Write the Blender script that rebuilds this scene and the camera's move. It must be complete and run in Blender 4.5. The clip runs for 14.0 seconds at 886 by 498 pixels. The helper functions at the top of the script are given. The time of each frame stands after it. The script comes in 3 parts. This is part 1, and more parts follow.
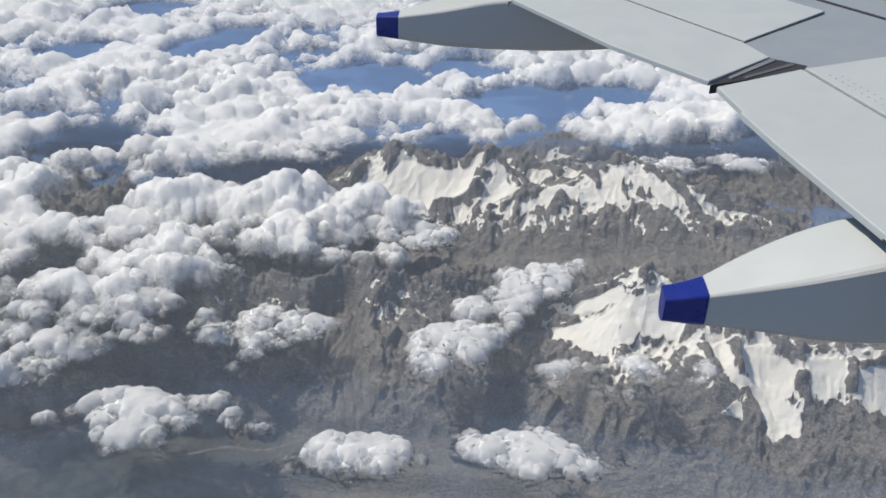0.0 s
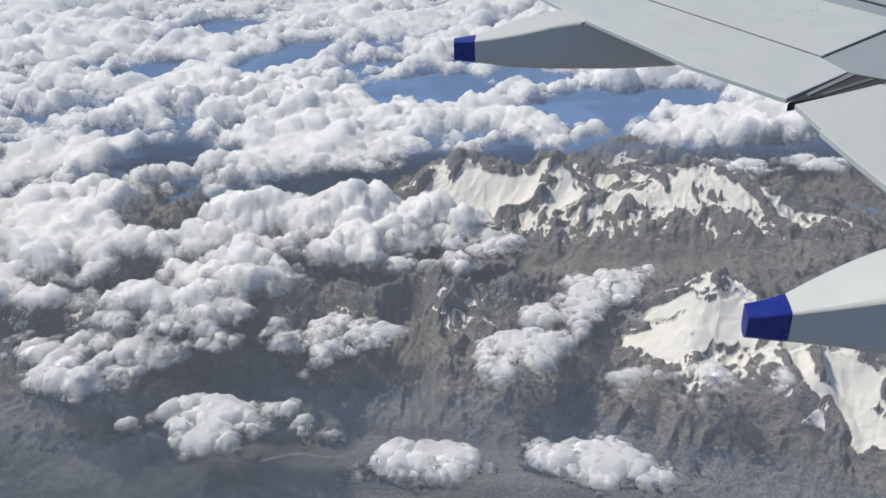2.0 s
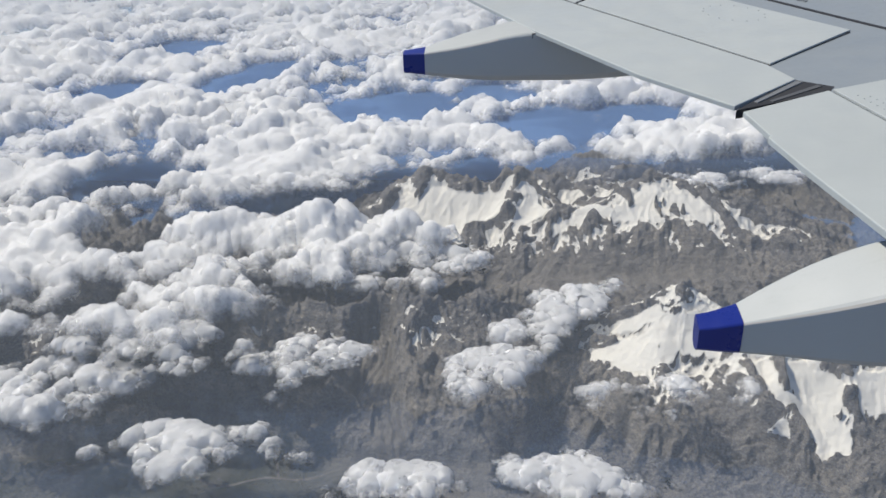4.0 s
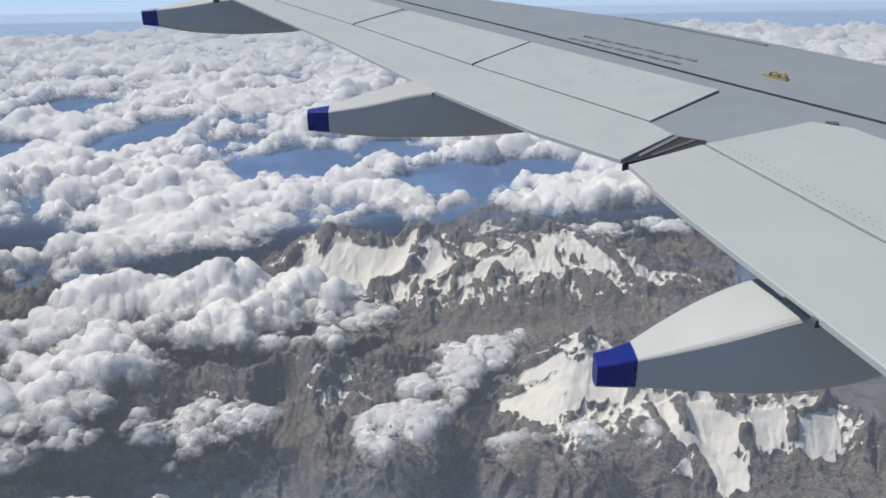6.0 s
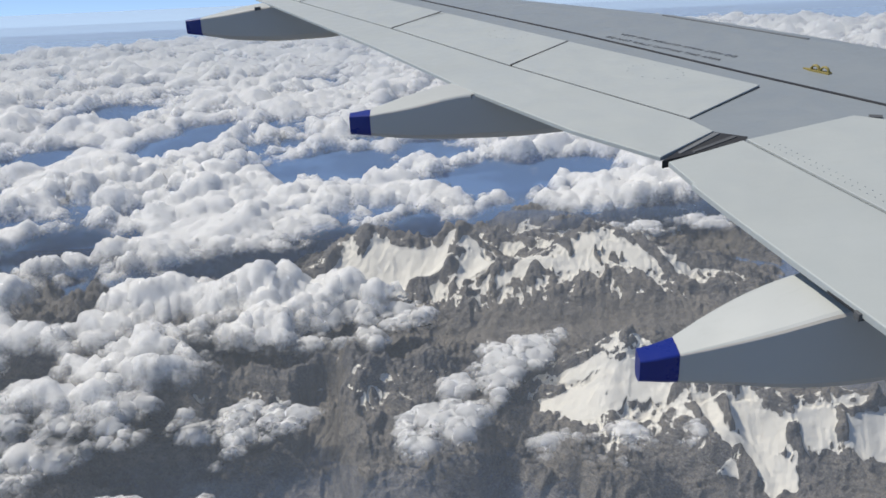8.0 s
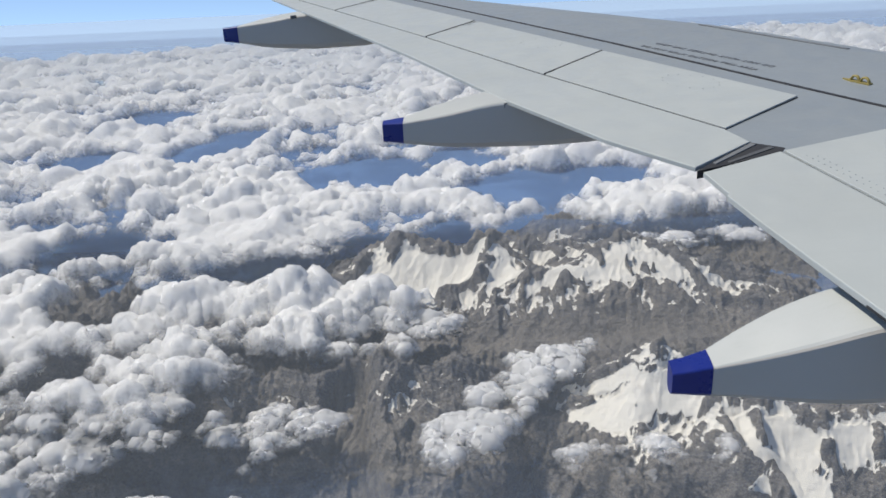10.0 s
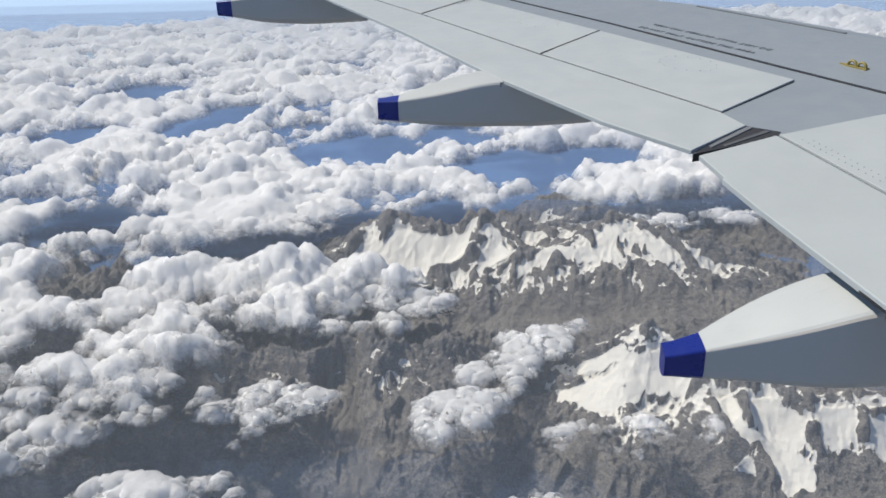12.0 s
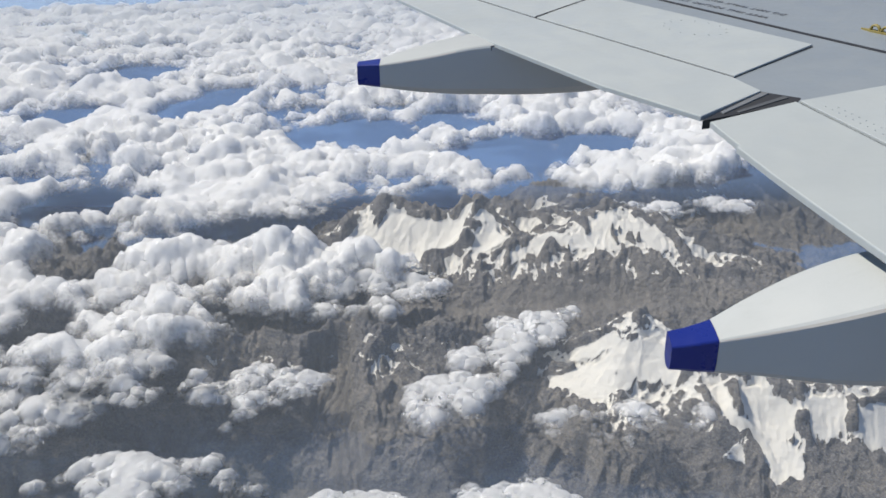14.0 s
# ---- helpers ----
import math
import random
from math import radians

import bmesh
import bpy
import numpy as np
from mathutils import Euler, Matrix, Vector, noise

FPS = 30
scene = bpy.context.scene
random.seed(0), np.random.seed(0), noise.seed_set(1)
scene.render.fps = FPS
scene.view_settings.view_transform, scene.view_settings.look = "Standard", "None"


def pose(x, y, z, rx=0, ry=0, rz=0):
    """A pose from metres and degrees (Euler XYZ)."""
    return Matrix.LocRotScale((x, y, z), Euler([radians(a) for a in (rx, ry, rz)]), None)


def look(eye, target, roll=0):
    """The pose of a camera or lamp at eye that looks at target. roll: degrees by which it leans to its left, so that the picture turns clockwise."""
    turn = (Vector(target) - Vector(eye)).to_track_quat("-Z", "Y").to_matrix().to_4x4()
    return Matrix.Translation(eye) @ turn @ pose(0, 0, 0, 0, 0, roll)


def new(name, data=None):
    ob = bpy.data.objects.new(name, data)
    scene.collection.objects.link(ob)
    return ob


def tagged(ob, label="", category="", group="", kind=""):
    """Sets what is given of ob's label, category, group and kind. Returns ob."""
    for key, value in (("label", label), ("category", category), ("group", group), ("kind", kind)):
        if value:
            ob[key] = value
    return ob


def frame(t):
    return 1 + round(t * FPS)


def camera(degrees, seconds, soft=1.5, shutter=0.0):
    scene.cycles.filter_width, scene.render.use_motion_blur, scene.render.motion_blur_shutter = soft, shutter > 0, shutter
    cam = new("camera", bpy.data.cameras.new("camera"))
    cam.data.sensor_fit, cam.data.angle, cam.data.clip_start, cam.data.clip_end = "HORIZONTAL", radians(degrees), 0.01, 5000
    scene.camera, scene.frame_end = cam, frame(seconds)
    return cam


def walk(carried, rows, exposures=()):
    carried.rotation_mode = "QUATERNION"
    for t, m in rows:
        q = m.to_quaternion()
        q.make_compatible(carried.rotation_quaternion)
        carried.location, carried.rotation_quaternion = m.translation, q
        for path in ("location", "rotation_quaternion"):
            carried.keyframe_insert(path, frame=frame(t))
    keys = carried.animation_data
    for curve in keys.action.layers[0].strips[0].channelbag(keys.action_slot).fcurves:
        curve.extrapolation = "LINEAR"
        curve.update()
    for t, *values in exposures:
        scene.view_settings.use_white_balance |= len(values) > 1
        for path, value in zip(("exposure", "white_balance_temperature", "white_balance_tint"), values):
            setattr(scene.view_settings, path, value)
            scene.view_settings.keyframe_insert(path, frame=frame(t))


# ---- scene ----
cam = camera(60.2, 14.0, soft=1.6)
EYE_Z = 350.0
PATH = [
    (0, (-0.007, -0.387, 349.982), (-0.102, 1.404, 349.098), 1.0),
    (0.5, (-0.019, -0.416, 349.994), (-0.16, 1.382, 349.13), 0.5),
    (1, (-0.056, -0.484, 350.05), (-0.242, 1.314, 349.193), -0.2),
    (1.5, (-0.122, -0.574, 350.138), (-0.344, 1.215, 349.271), -1.1),
    (2, (-0.135, -0.626, 350.198), (-0.402, 1.158, 349.333), -2.2),
    (4.5, (0.018, -0.406, 350.072), (-0.097, 1.421, 349.268), -1.6),
    (5, (-0.101, -0.679, 350.185), (-0.106, 1.165, 349.411), -0.2),
    (5.5, (-0.056, -0.642, 350.154), (-0.01, 1.219, 349.424), -0.4),
    (6, (-0.013, -0.61, 350.131), (0.053, 1.263, 349.431), -0.8),
    (6.5, (-0.005, -0.632, 350.139), (0.048, 1.242, 349.442), -1.3),
    (7, (-0.032, -0.692, 350.151), (-0.003, 1.182, 349.452), -1.7),
    (7.5, (-0.045, -0.729, 350.169), (-0.048, 1.145, 349.469), -2.2),
    (10, (-0.063, -0.742, 350.176), (-0.174, 1.137, 349.502), -2.6),
    (10.5, (-0.054, -0.712, 350.161), (-0.165, 1.167, 349.486), -2.2),
    (11, (-0.056, -0.723, 350.154), (-0.162, 1.152, 349.465), -1.9),
    (11.5, (-0.068, -0.715, 350.146), (-0.162, 1.154, 349.441), -1.5),
    (12, (-0.083, -0.732, 350.177), (-0.174, 1.129, 349.451), -1.6),
    (12.5, (-0.085, -0.754, 350.193), (-0.171, 1.101, 349.451), -1.5),
    (13, (-0.087, -0.791, 350.204), (-0.163, 1.061, 349.452), -1.5),
    (13.5, (-0.111, -0.834, 350.206), (-0.173, 1.014, 349.443), -1.3),
    (14, (0.004, -0.112, 349.845), (-0.072, 1.735, 349.083), -0.7),
]
walk(cam, [(t, look(eye, target, roll)) for t, eye, target, roll in PATH],
     exposures=[(0.0, 0.30, 6900, 8), (4.5, 0.26, 6900, 8), (7.5, 0.18, 6900, 8), (10.0, 0.20, 6900, 8), (12.0, 0.32, 6900, 8), (14.0, 0.34, 6900, 8)])

# ---- world, sun, exposure ----
SUN_AZ, SUN_EL = radians(-72), radians(58)
world = bpy.data.worlds.new("sky")
scene.world = world
world.use_nodes = True
wn, wl = world.node_tree.nodes, world.node_tree.links
bg = wn["Background"]
sky = wn.new("ShaderNodeTexSky")
sky.sky_type, sky.sun_disc = "NISHITA", False
sky.sun_elevation, sky.sun_rotation, sky.altitude = SUN_EL, SUN_AZ, 6000
sky.air_density, sky.dust_density = 1.0, 0.6
geo = wn.new("ShaderNodeTexCoord")
lift = wn.new("ShaderNodeVectorMath")
lift.operation, lift.inputs[1].default_value = "ADD", (0, 0, 0.14)
wl.new(geo.outputs["Generated"], lift.inputs[0])
wl.new(lift.outputs[0], sky.inputs[0])
wl.new(sky.outputs[0], bg.inputs[0])
bg.inputs[1].default_value = 0.15
sun = new("sun", bpy.data.lights.new("sun", "SUN"))
sun.data.energy, sun.data.angle, sun.data.color = 3.6, radians(0.5), (1.0, 0.96, 0.9)
sun_dir = Vector((math.sin(SUN_AZ) * math.cos(SUN_EL), math.cos(SUN_AZ) * math.cos(SUN_EL), math.sin(SUN_EL)))
sun.matrix_world = look(sun_dir * 100 + Vector((0, 0, 900)), Vector((0, 0, 900)))
scene.view_settings.exposure = 0.0


# ---- materials ----
class Nodes:
    """A small helper round one material's node tree."""

    def __init__(self, name):
        self.mat = bpy.data.materials.new(name)
        self.mat.use_nodes = True
        self.t = self.mat.node_tree
        self.bsdf = self.t.nodes["Principled BSDF"]
        self.out = self.t.nodes["Material Output"]
        self.pos = self.add("ShaderNodeNewGeometry").outputs["Position"]

    def add(self, kind, **values):
        n = self.t.nodes.new(kind)
        for k, v in values.items():
            n.inputs[k].default_value = v
        return n

    def link(self, a, b):
        self.t.links.new(a, b)

    def noise(self, scale, detail=5.0, rough=0.6, vector=None, stretch=None):
        n = self.add("ShaderNodeTexNoise", Scale=scale, Detail=detail, Roughness=rough)
        v = vector or self.pos
        if stretch:
            m = self.add("ShaderNodeMapping")
            m.inputs["Scale"].default_value = stretch
            self.link(v, m.inputs["Vector"])
            v = m.outputs[0]
        self.link(v, n.inputs["Vector"])
        return n.outputs["Fac"]

    def ramp(self, fac, lo, hi, a=0.0, b=1.0):
        n = self.add("ShaderNodeMapRange")
        n.interpolation_type = "SMOOTHSTEP"
        for k, v in zip(("From Min", "From Max", "To Min", "To Max"), (lo, hi, a, b)):
            n.inputs[k].default_value = v
        self.link(fac, n.inputs["Value"])
        return n.outputs[0]

    def attr(self, name):
        n = self.add("ShaderNodeAttribute")
        n.attribute_name = name
        return n.outputs["Fac"]

    def mix(self, fac, a, b):
        n = self.t.nodes.new("ShaderNodeMix")
        n.data_type = "RGBA"
        for v, s in ((fac, n.inputs[0]), (a, n.inputs[6]), (b, n.inputs[7])):
            if isinstance(v, bpy.types.NodeSocket):
                self.link(v, s)
            else:
                s.default_value = (*v, 1) if isinstance(v, tuple) else v
        return n.outputs[2]

    def math(self, op, a, b=0.0):
        n = self.t.nodes.new("ShaderNodeMath")
        n.operation = op
        for v, s in ((a, n.inputs[0]), (b, n.inputs[1])):
            if isinstance(v, bpy.types.NodeSocket):
                self.link(v, s)
            else:
                s.default_value = v
        return n.outputs[0]

    def bump(self, height, strength, distance):
        n = self.add("ShaderNodeBump", Distance=distance)
        if isinstance(strength, bpy.types.NodeSocket):
            self.link(strength, n.inputs["Strength"])
        else:
            n.inputs["Strength"].default_value = strength
        self.link(height, n.inputs["Height"])
        self.link(n.outputs[0], self.bsdf.inputs["Normal"])

    def finish(self, color, rough, metallic=0.0, spec=0.5):
        for v, s in ((color, self.bsdf.inputs["Base Color"]), (rough, self.bsdf.inputs["Roughness"])):
            if isinstance(v, bpy.types.NodeSocket):
                self.link(v, s)
            else:
                s.default_value = (*v, 1) if isinstance(v, tuple) else v
        self.bsdf.inputs["Metallic"].default_value = metallic
        self.bsdf.inputs["Specular IOR Level"].default_value = spec
        return self.mat


def paint(name, base, dirt, rough=0.35, streak=0.5):
    """Aircraft paint with grime that runs along the airflow, and faint panel waviness."""
    n = Nodes(name)
    cloudy = n.ramp(n.noise(0.8, 6), 0.35, 0.75)
    runs = n.ramp(n.noise(3.0, 6, 0.7, stretch=(0.35, 4.0, 4.0)), 0.5, 0.85, 0, streak)
    fine = n.ramp(n.noise(60, 3), 0.3, 0.8, 0, 0.25)
    c = n.mix(n.math("MULTIPLY", cloudy, 0.25), base, dirt)
    c = n.mix(n.math("MULTIPLY", runs, 0.5), c, dirt)
    c = n.mix(n.math("MULTIPLY", fine, 0.3), c, dirt)
    n.bump(n.noise(1.6, 2), 0.03, 0.02)
    return n.finish(c, n.ramp(n.noise(4, 4), 0.3, 0.7, rough, rough + 0.18))


M_WHITE = paint("white_wing_paint", (0.425, 0.455, 0.45), (0.32, 0.34, 0.33))
M_GREY = paint("grey_wing_paint", (0.245, 0.275, 0.298), (0.20, 0.225, 0.245), 0.4)
M_FAIR = paint("fairing_paint", (0.43, 0.45, 0.445), (0.32, 0.335, 0.325), 0.5, 0.7)
# lighter, warmer copy of the fairing paint lifts the shade on its sides
M_FAIR_SIDE = paint("fairing_side_lift", (0.56, 0.525, 0.475), (0.49, 0.46, 0.42), 0.4, 0.3)
M_BLUE = paint("blue_cap_paint", (0.012, 0.026, 0.21), (0.01, 0.018, 0.14), 0.25, 0.2)
# black of the rubber seam, used too for shade in gaps and grooves
M_DARK = paint("dark_seal_and_gap_shade", (0.02, 0.021, 0.025), (0.05, 0.05, 0.05), 0.6)
M_SLOT = paint("dark_grey_metal", (0.09, 0.095, 0.10), (0.05, 0.05, 0.05), 0.5)
M_SLOT2 = paint("grey_metal", (0.17, 0.18, 0.19), (0.10, 0.10, 0.10), 0.5)
M_YELLOW = paint("yellow_paint", (0.30, 0.24, 0.07), (0.16, 0.13, 0.06), 0.5)
M_LETTER = paint("lettering_paint", (0.10, 0.105, 0.115), (0.12, 0.12, 0.13), 0.5)


def terrain_material():
    n = Nodes("mountain_ground")
    snow, green, debris, water = n.attr("snow"), n.attr("green"), n.attr("debris"), n.attr("water")
    coarse, mid, fine = n.noise(0.02, 6), n.noise(0.10, 8, 0.68), n.noise(0.45, 8, 0.74)
    strata = n.noise(0.22, 8, 0.7, stretch=(0.55, 0.55, 3.2))
    rock = n.mix(n.ramp(coarse, 0.35, 0.65), (0.23, 0.22, 0.22), (0.34, 0.31, 0.275))
    rock = n.mix(n.ramp(mid, 0.42, 0.62, 0, 0.7), rock, (0.17, 0.17, 0.18))
    rock = n.mix(n.ramp(strata, 0.50, 0.66, 0, 0.5), rock, (0.13, 0.13, 0.14))
    rock = n.mix(n.ramp(fine, 0.5, 0.75, 0, 0.45), rock, (0.32, 0.30, 0.27))
    veins = n.noise(0.8, 9, 0.72)
    rock = n.mix(n.ramp(veins, 0.53, 0.60, 0, 0.7), rock, (0.40, 0.38, 0.35))
    rock = n.mix(n.ramp(veins, 0.48, 0.40, 0, 0.6), rock, (0.08, 0.08, 0.09))
    grass = n.mix(n.ramp(mid, 0.4, 0.6), (0.044, 0.054, 0.044), (0.08, 0.084, 0.068))
    grass = n.mix(n.ramp(fine, 0.55, 0.75, 0, 0.5), grass, (0.16, 0.15, 0.12))
    streaks = n.noise(0.10, 6, 0.65, stretch=(1.6, 0.35, 0.4))
    gravel = n.mix(n.ramp(streaks, 0.35, 0.65), (0.19, 0.175, 0.16), (0.31, 0.285, 0.255))
    gravel = n.mix(n.ramp(veins, 0.50, 0.40, 0, 0.6), gravel, (0.10, 0.095, 0.09))
    gravel = n.mix(n.ramp(fine, 0.5, 0.7, 0, 0.5), gravel, (0.16, 0.155, 0.15))
    c = n.mix(green, rock, grass)
    c = n.mix(debris, c, gravel)
    white = n.mix(n.ramp(mid, 0.52, 0.85), (0.72, 0.70, 0.645), (0.56, 0.53, 0.48))
    white = n.mix(n.ramp(n.noise(1.1, 5, 0.7), 0.55, 0.8, 0, 0.30), white, (0.46, 0.44, 0.41))
    patch = n.math("ADD", snow, n.math("MULTIPLY", n.math("SUBTRACT", fine, 0.5), 0.75))
    patch = n.math("ADD", patch, n.math("MULTIPLY", n.math("SUBTRACT", strata, 0.5), 0.6))
    c = n.mix(n.ramp(patch, 0.44, 0.56), c, white)
    c = n.mix(water, c, (0.06, 0.20, 0.21))
    n.bump(n.math("ADD", n.math("ADD", mid, strata), n.math("MULTIPLY", fine, 0.8)), n.ramp(patch, 0.44, 0.60, 0.95, 0.30), 4.0)
    return n.finish(c, 0.9, 0.0, 0.15)


def cloud_material(name, low, high, most, grain):
    n = Nodes(name)
    n.t.nodes.remove(n.bsdf)
    dif = n.add("ShaderNodeBsdfDiffuse", Color=(0.90, 0.90, 0.90, 1))
    tra = n.add("ShaderNodeBsdfTranslucent", Color=(0.93, 0.93, 0.93, 1))
    deep = n.add("ShaderNodeSubsurfaceScattering", Color=(0.93, 0.93, 0.93, 1), Scale=6.0, Radius=(1.0, 1.0, 1.0))
    deep.falloff = "BURLEY"
    inner = n.add("ShaderNodeMixShader", Fac=0.6)
    n.link(dif.outputs[0], inner.inputs[1])
    n.link(deep.outputs[0], inner.inputs[2])
    both = n.add("ShaderNodeMixShader", Fac=0.30)
    n.link(inner.outputs[0], both.inputs[1])
    n.link(tra.outputs[0], both.inputs[2])
    clear = n.add("ShaderNodeBsdfTransparent")
    thick = n.math("ADD", n.attr("cover"), n.math("MULTIPLY", n.math("SUBTRACT", n.noise(grain, 8, 0.70), 0.5), 1.1))
    veil = n.add("ShaderNodeMixShader")
    n.link(n.ramp(thick, low, high, 0, most), veil.inputs[0])
    n.link(clear.outputs[0], veil.inputs[1])
    n.link(both.outputs[0], veil.inputs[2])
    b = n.add("ShaderNodeBump", Strength=0.8, Distance=3.5)
    n.link(n.noise(0.25, 6, 0.65), b.inputs["Height"])
    n.link(b.outputs[0], dif.inputs["Normal"])
    n.link(veil.outputs[0], n.out.inputs["Surface"])
    return n.mat


def haze_sheet_material(name, strength, colour, reach, start):
    """Tint for a flat sheet that imitates air haze in colour, stronger far off."""
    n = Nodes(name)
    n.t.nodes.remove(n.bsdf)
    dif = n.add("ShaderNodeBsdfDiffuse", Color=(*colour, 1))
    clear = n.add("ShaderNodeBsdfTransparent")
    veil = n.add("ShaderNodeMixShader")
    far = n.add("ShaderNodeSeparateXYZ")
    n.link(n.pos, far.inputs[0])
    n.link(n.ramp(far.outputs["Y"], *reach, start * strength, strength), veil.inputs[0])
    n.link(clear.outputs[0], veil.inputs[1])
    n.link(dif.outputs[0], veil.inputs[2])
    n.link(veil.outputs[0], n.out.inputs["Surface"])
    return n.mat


M_LAND, M_CLOUD, M_VAPOUR = terrain_material(), cloud_material("cloud", 0.08, 0.75, 1.0, 0.14), cloud_material("thin_vapour", 0.35, 1.05, 0.70, 0.12)
M_WISPY = cloud_material("wispy_cloud", 0.12, 1.10, 0.85, 0.13)


# ---- numeric noise ----
def lattice(seed):
    rs = np.random.RandomState(seed)
    return rs.permutation(4096).astype(np.int64), rs.rand(4096, 3)


def hashed(ix, iy, seed, cache={}):
    if seed not in cache:
        cache[seed] = lattice(seed)
    perm, vals = cache[seed]
    return vals[perm[(perm[ix & 4095] + iy) & 4095]]


def perlin(x, y, seed=0):
    ix, iy = np.floor(x).astype(np.int64), np.floor(y).astype(np.int64)
    fx, fy = x - ix, y - iy
    u, v = fx * fx * fx * (fx * (fx * 6 - 15) + 10), fy * fy * fy * (fy * (fy * 6 - 15) + 10)

    def corner(dx, dy):
        a = hashed(ix + dx, iy + dy, seed)[..., 0] * 2 * np.pi
        return np.cos(a) * (fx - dx) + np.sin(a) * (fy - dy)

    top = corner(0, 0) * (1 - u) + corner(1, 0) * u
    bottom = corner(0, 1) * (1 - u) + corner(1, 1) * u
    return (top * (1 - v) + bottom * v) * 1.5


def fbm(x, y, seed=0, octaves=5, gain=0.5):
    total, amp = 0.0, 1.0
    for k in range(octaves):
        total = total + amp * perlin(x * 2 ** k + 13.7 * k, y * 2 ** k - 7.1 * k, seed + k)
        amp *= gain
    return total


def ridged(x, y, seed=0, octaves=5, gain=0.5):
    total, amp, weight = 0.0, 1.0, 1.0
    for k in range(octaves):
        r = (1 - np.abs(perlin(x * 2.03 ** k + 5.3 * k, y * 2.03 ** k + 9.1 * k, seed + k))) ** 2 * weight
        total = total + amp * r
        weight = np.clip(r * 1.6, 0, 1)
        amp *= gain
    return total


def smooth(a, lo, hi):
    t = np.clip((a - lo) / (hi - lo), 0, 1)
    return t * t * (3 - 2 * t)


def oval(x, y, cx, cy, rx, ry, turn=0.0):
    """1 at the centre of an ellipse, 0 at its rim, below 0 outside."""
    c, s = math.cos(radians(turn)), math.sin(radians(turn))
    u, v = (x - cx) * c + (y - cy) * s, -(x - cx) * s + (y - cy) * c
    return 1 - np.sqrt((u / rx) ** 2 + (v / ry) ** 2)


def polar_sheet(az, rad):
    a, r = np.meshgrid(np.radians(az), rad)
    return np.sin(a) * r, np.cos(a) * r


def grid_mesh(name, x, y, z, attributes, keep=None):
    """One mesh over a grid of vertices; keep marks the quads that stay."""
    rows, cols = x.shape
    i = np.arange(rows * cols).reshape(rows, cols)
    quads = np.stack((i[:-1, :-1], i[:-1, 1:], i[1:, 1:], i[1:, :-1]), -1)
    quads = quads.reshape(-1, 4) if keep is None else quads[keep]
    used = np.unique(quads)
    remap = np.zeros(rows * cols, np.int64)
    remap[used] = np.arange(len(used))
    quads = remap[quads]
    co = np.stack((x, y, z), -1).reshape(-1, 3)[used].astype(np.float32)
    me = bpy.data.meshes.new(name)
    me.vertices.add(len(co))
    me.vertices.foreach_set("co", co.ravel())
    me.loops.add(quads.size)
    me.loops.foreach_set("vertex_index", quads.ravel().astype(np.int32))
    me.polygons.add(len(quads))
    me.polygons.foreach_set("loop_start", np.arange(0, quads.size, 4, dtype=np.int32))
    me.update(calc_edges=True)
    me.polygons.foreach_set("use_smooth", np.ones(len(quads), bool))
    for key, values in attributes.items():
        at = me.attributes.new(key, "FLOAT", "POINT")
        at.data.foreach_set("value", values.reshape(-1)[used].astype(np.float32))
    return me


# ---- the land: one sheet out to the horizon ----
AZ = np.concatenate((np.linspace(-180, -49, 24, endpoint=False), np.linspace(-49, 38, 1040), np.linspace(38, 180, 25)[1:]))
RAD = np.concatenate((np.linspace(0.01, 290, 14, endpoint=False), np.geomspace(290, 900, 600, endpoint=False), np.geomspace(900, 4950, 110)))
X, Y = polar_sheet(AZ, RAD)
WX = X + 9 * fbm(X / 80, Y / 80, 11, 4)
WY = Y + 9 * fbm(X / 80, Y / 80, 21, 4)
LAND = 16 + 10 * fbm(X / 160, Y / 160, 31, 4) + 34 * smooth(Y, 440, 610) * smooth(420 - X, 0, 200) + 12 * (ridged(X / 42, Y / 42, 37, 5, 0.55) - 0.5) * smooth(Y, 370, 450)


def ridge(points, slope, foot=0.0):
    """Raise a mountain crest along a line of (x, y, z), falling away at the slope."""
    global LAND
    run = 37.0 * len(points) + points[0][0]
    for (x0, y0, z0), (x1, y1, z1) in zip(points, points[1:]):
        dx, dy = x1 - x0, y1 - y0
        length = math.hypot(dx, dy)
        near = np.hypot(WX - 0.5 * (x0 + x1), WY - 0.5 * (y0 + y1)) < 0.5 * length + (max(z0, z1) + 20) / (0.72 * slope)
        wx, wy, old = WX[near], WY[near], LAND[near]
        s = ((wx - x0) * dx + (wy - y0) * dy) / length ** 2
        flat = np.clip(s, 0, 1)
        d = np.hypot(wx - x0 - flat * dx, wy - y0 - flat * dy)
        side = np.sign((wx - x0) * dy - (wy - y0) * dx)
        turn = np.arctan2(np.abs(s - flat) * length, 0.35 * d + 4) * np.sign(s - 0.5) * 14
        at = run + flat * length + turn + 400 * side
        gully = 6.5 * np.abs(perlin(at / 13, d / 60, 201)) + 3.4 * np.abs(perlin(at / 5.6, d / 34, 203)) + 1.5 * np.abs(perlin(at / 2.7, d / 16, 205))
        comb = 2.2 * perlin(at / 13, 0 * d + 3.3, 207) + 1.0 * perlin(at / 4.5, 0 * d + 8.3, 209)
        h = z0 + flat * (z1 - z0) - slope * d * (1 - 0.30 * smooth(d, 12, 80)) - 1.35 * gully * smooth(d, 1, 26) + comb * (1 - smooth(d, 4, 30))
        LAND[near] = np.where(h > old - 4, np.maximum(old, h) + np.maximum(4 - np.abs(h - old), 0) ** 2 / 16, old)
        run += length


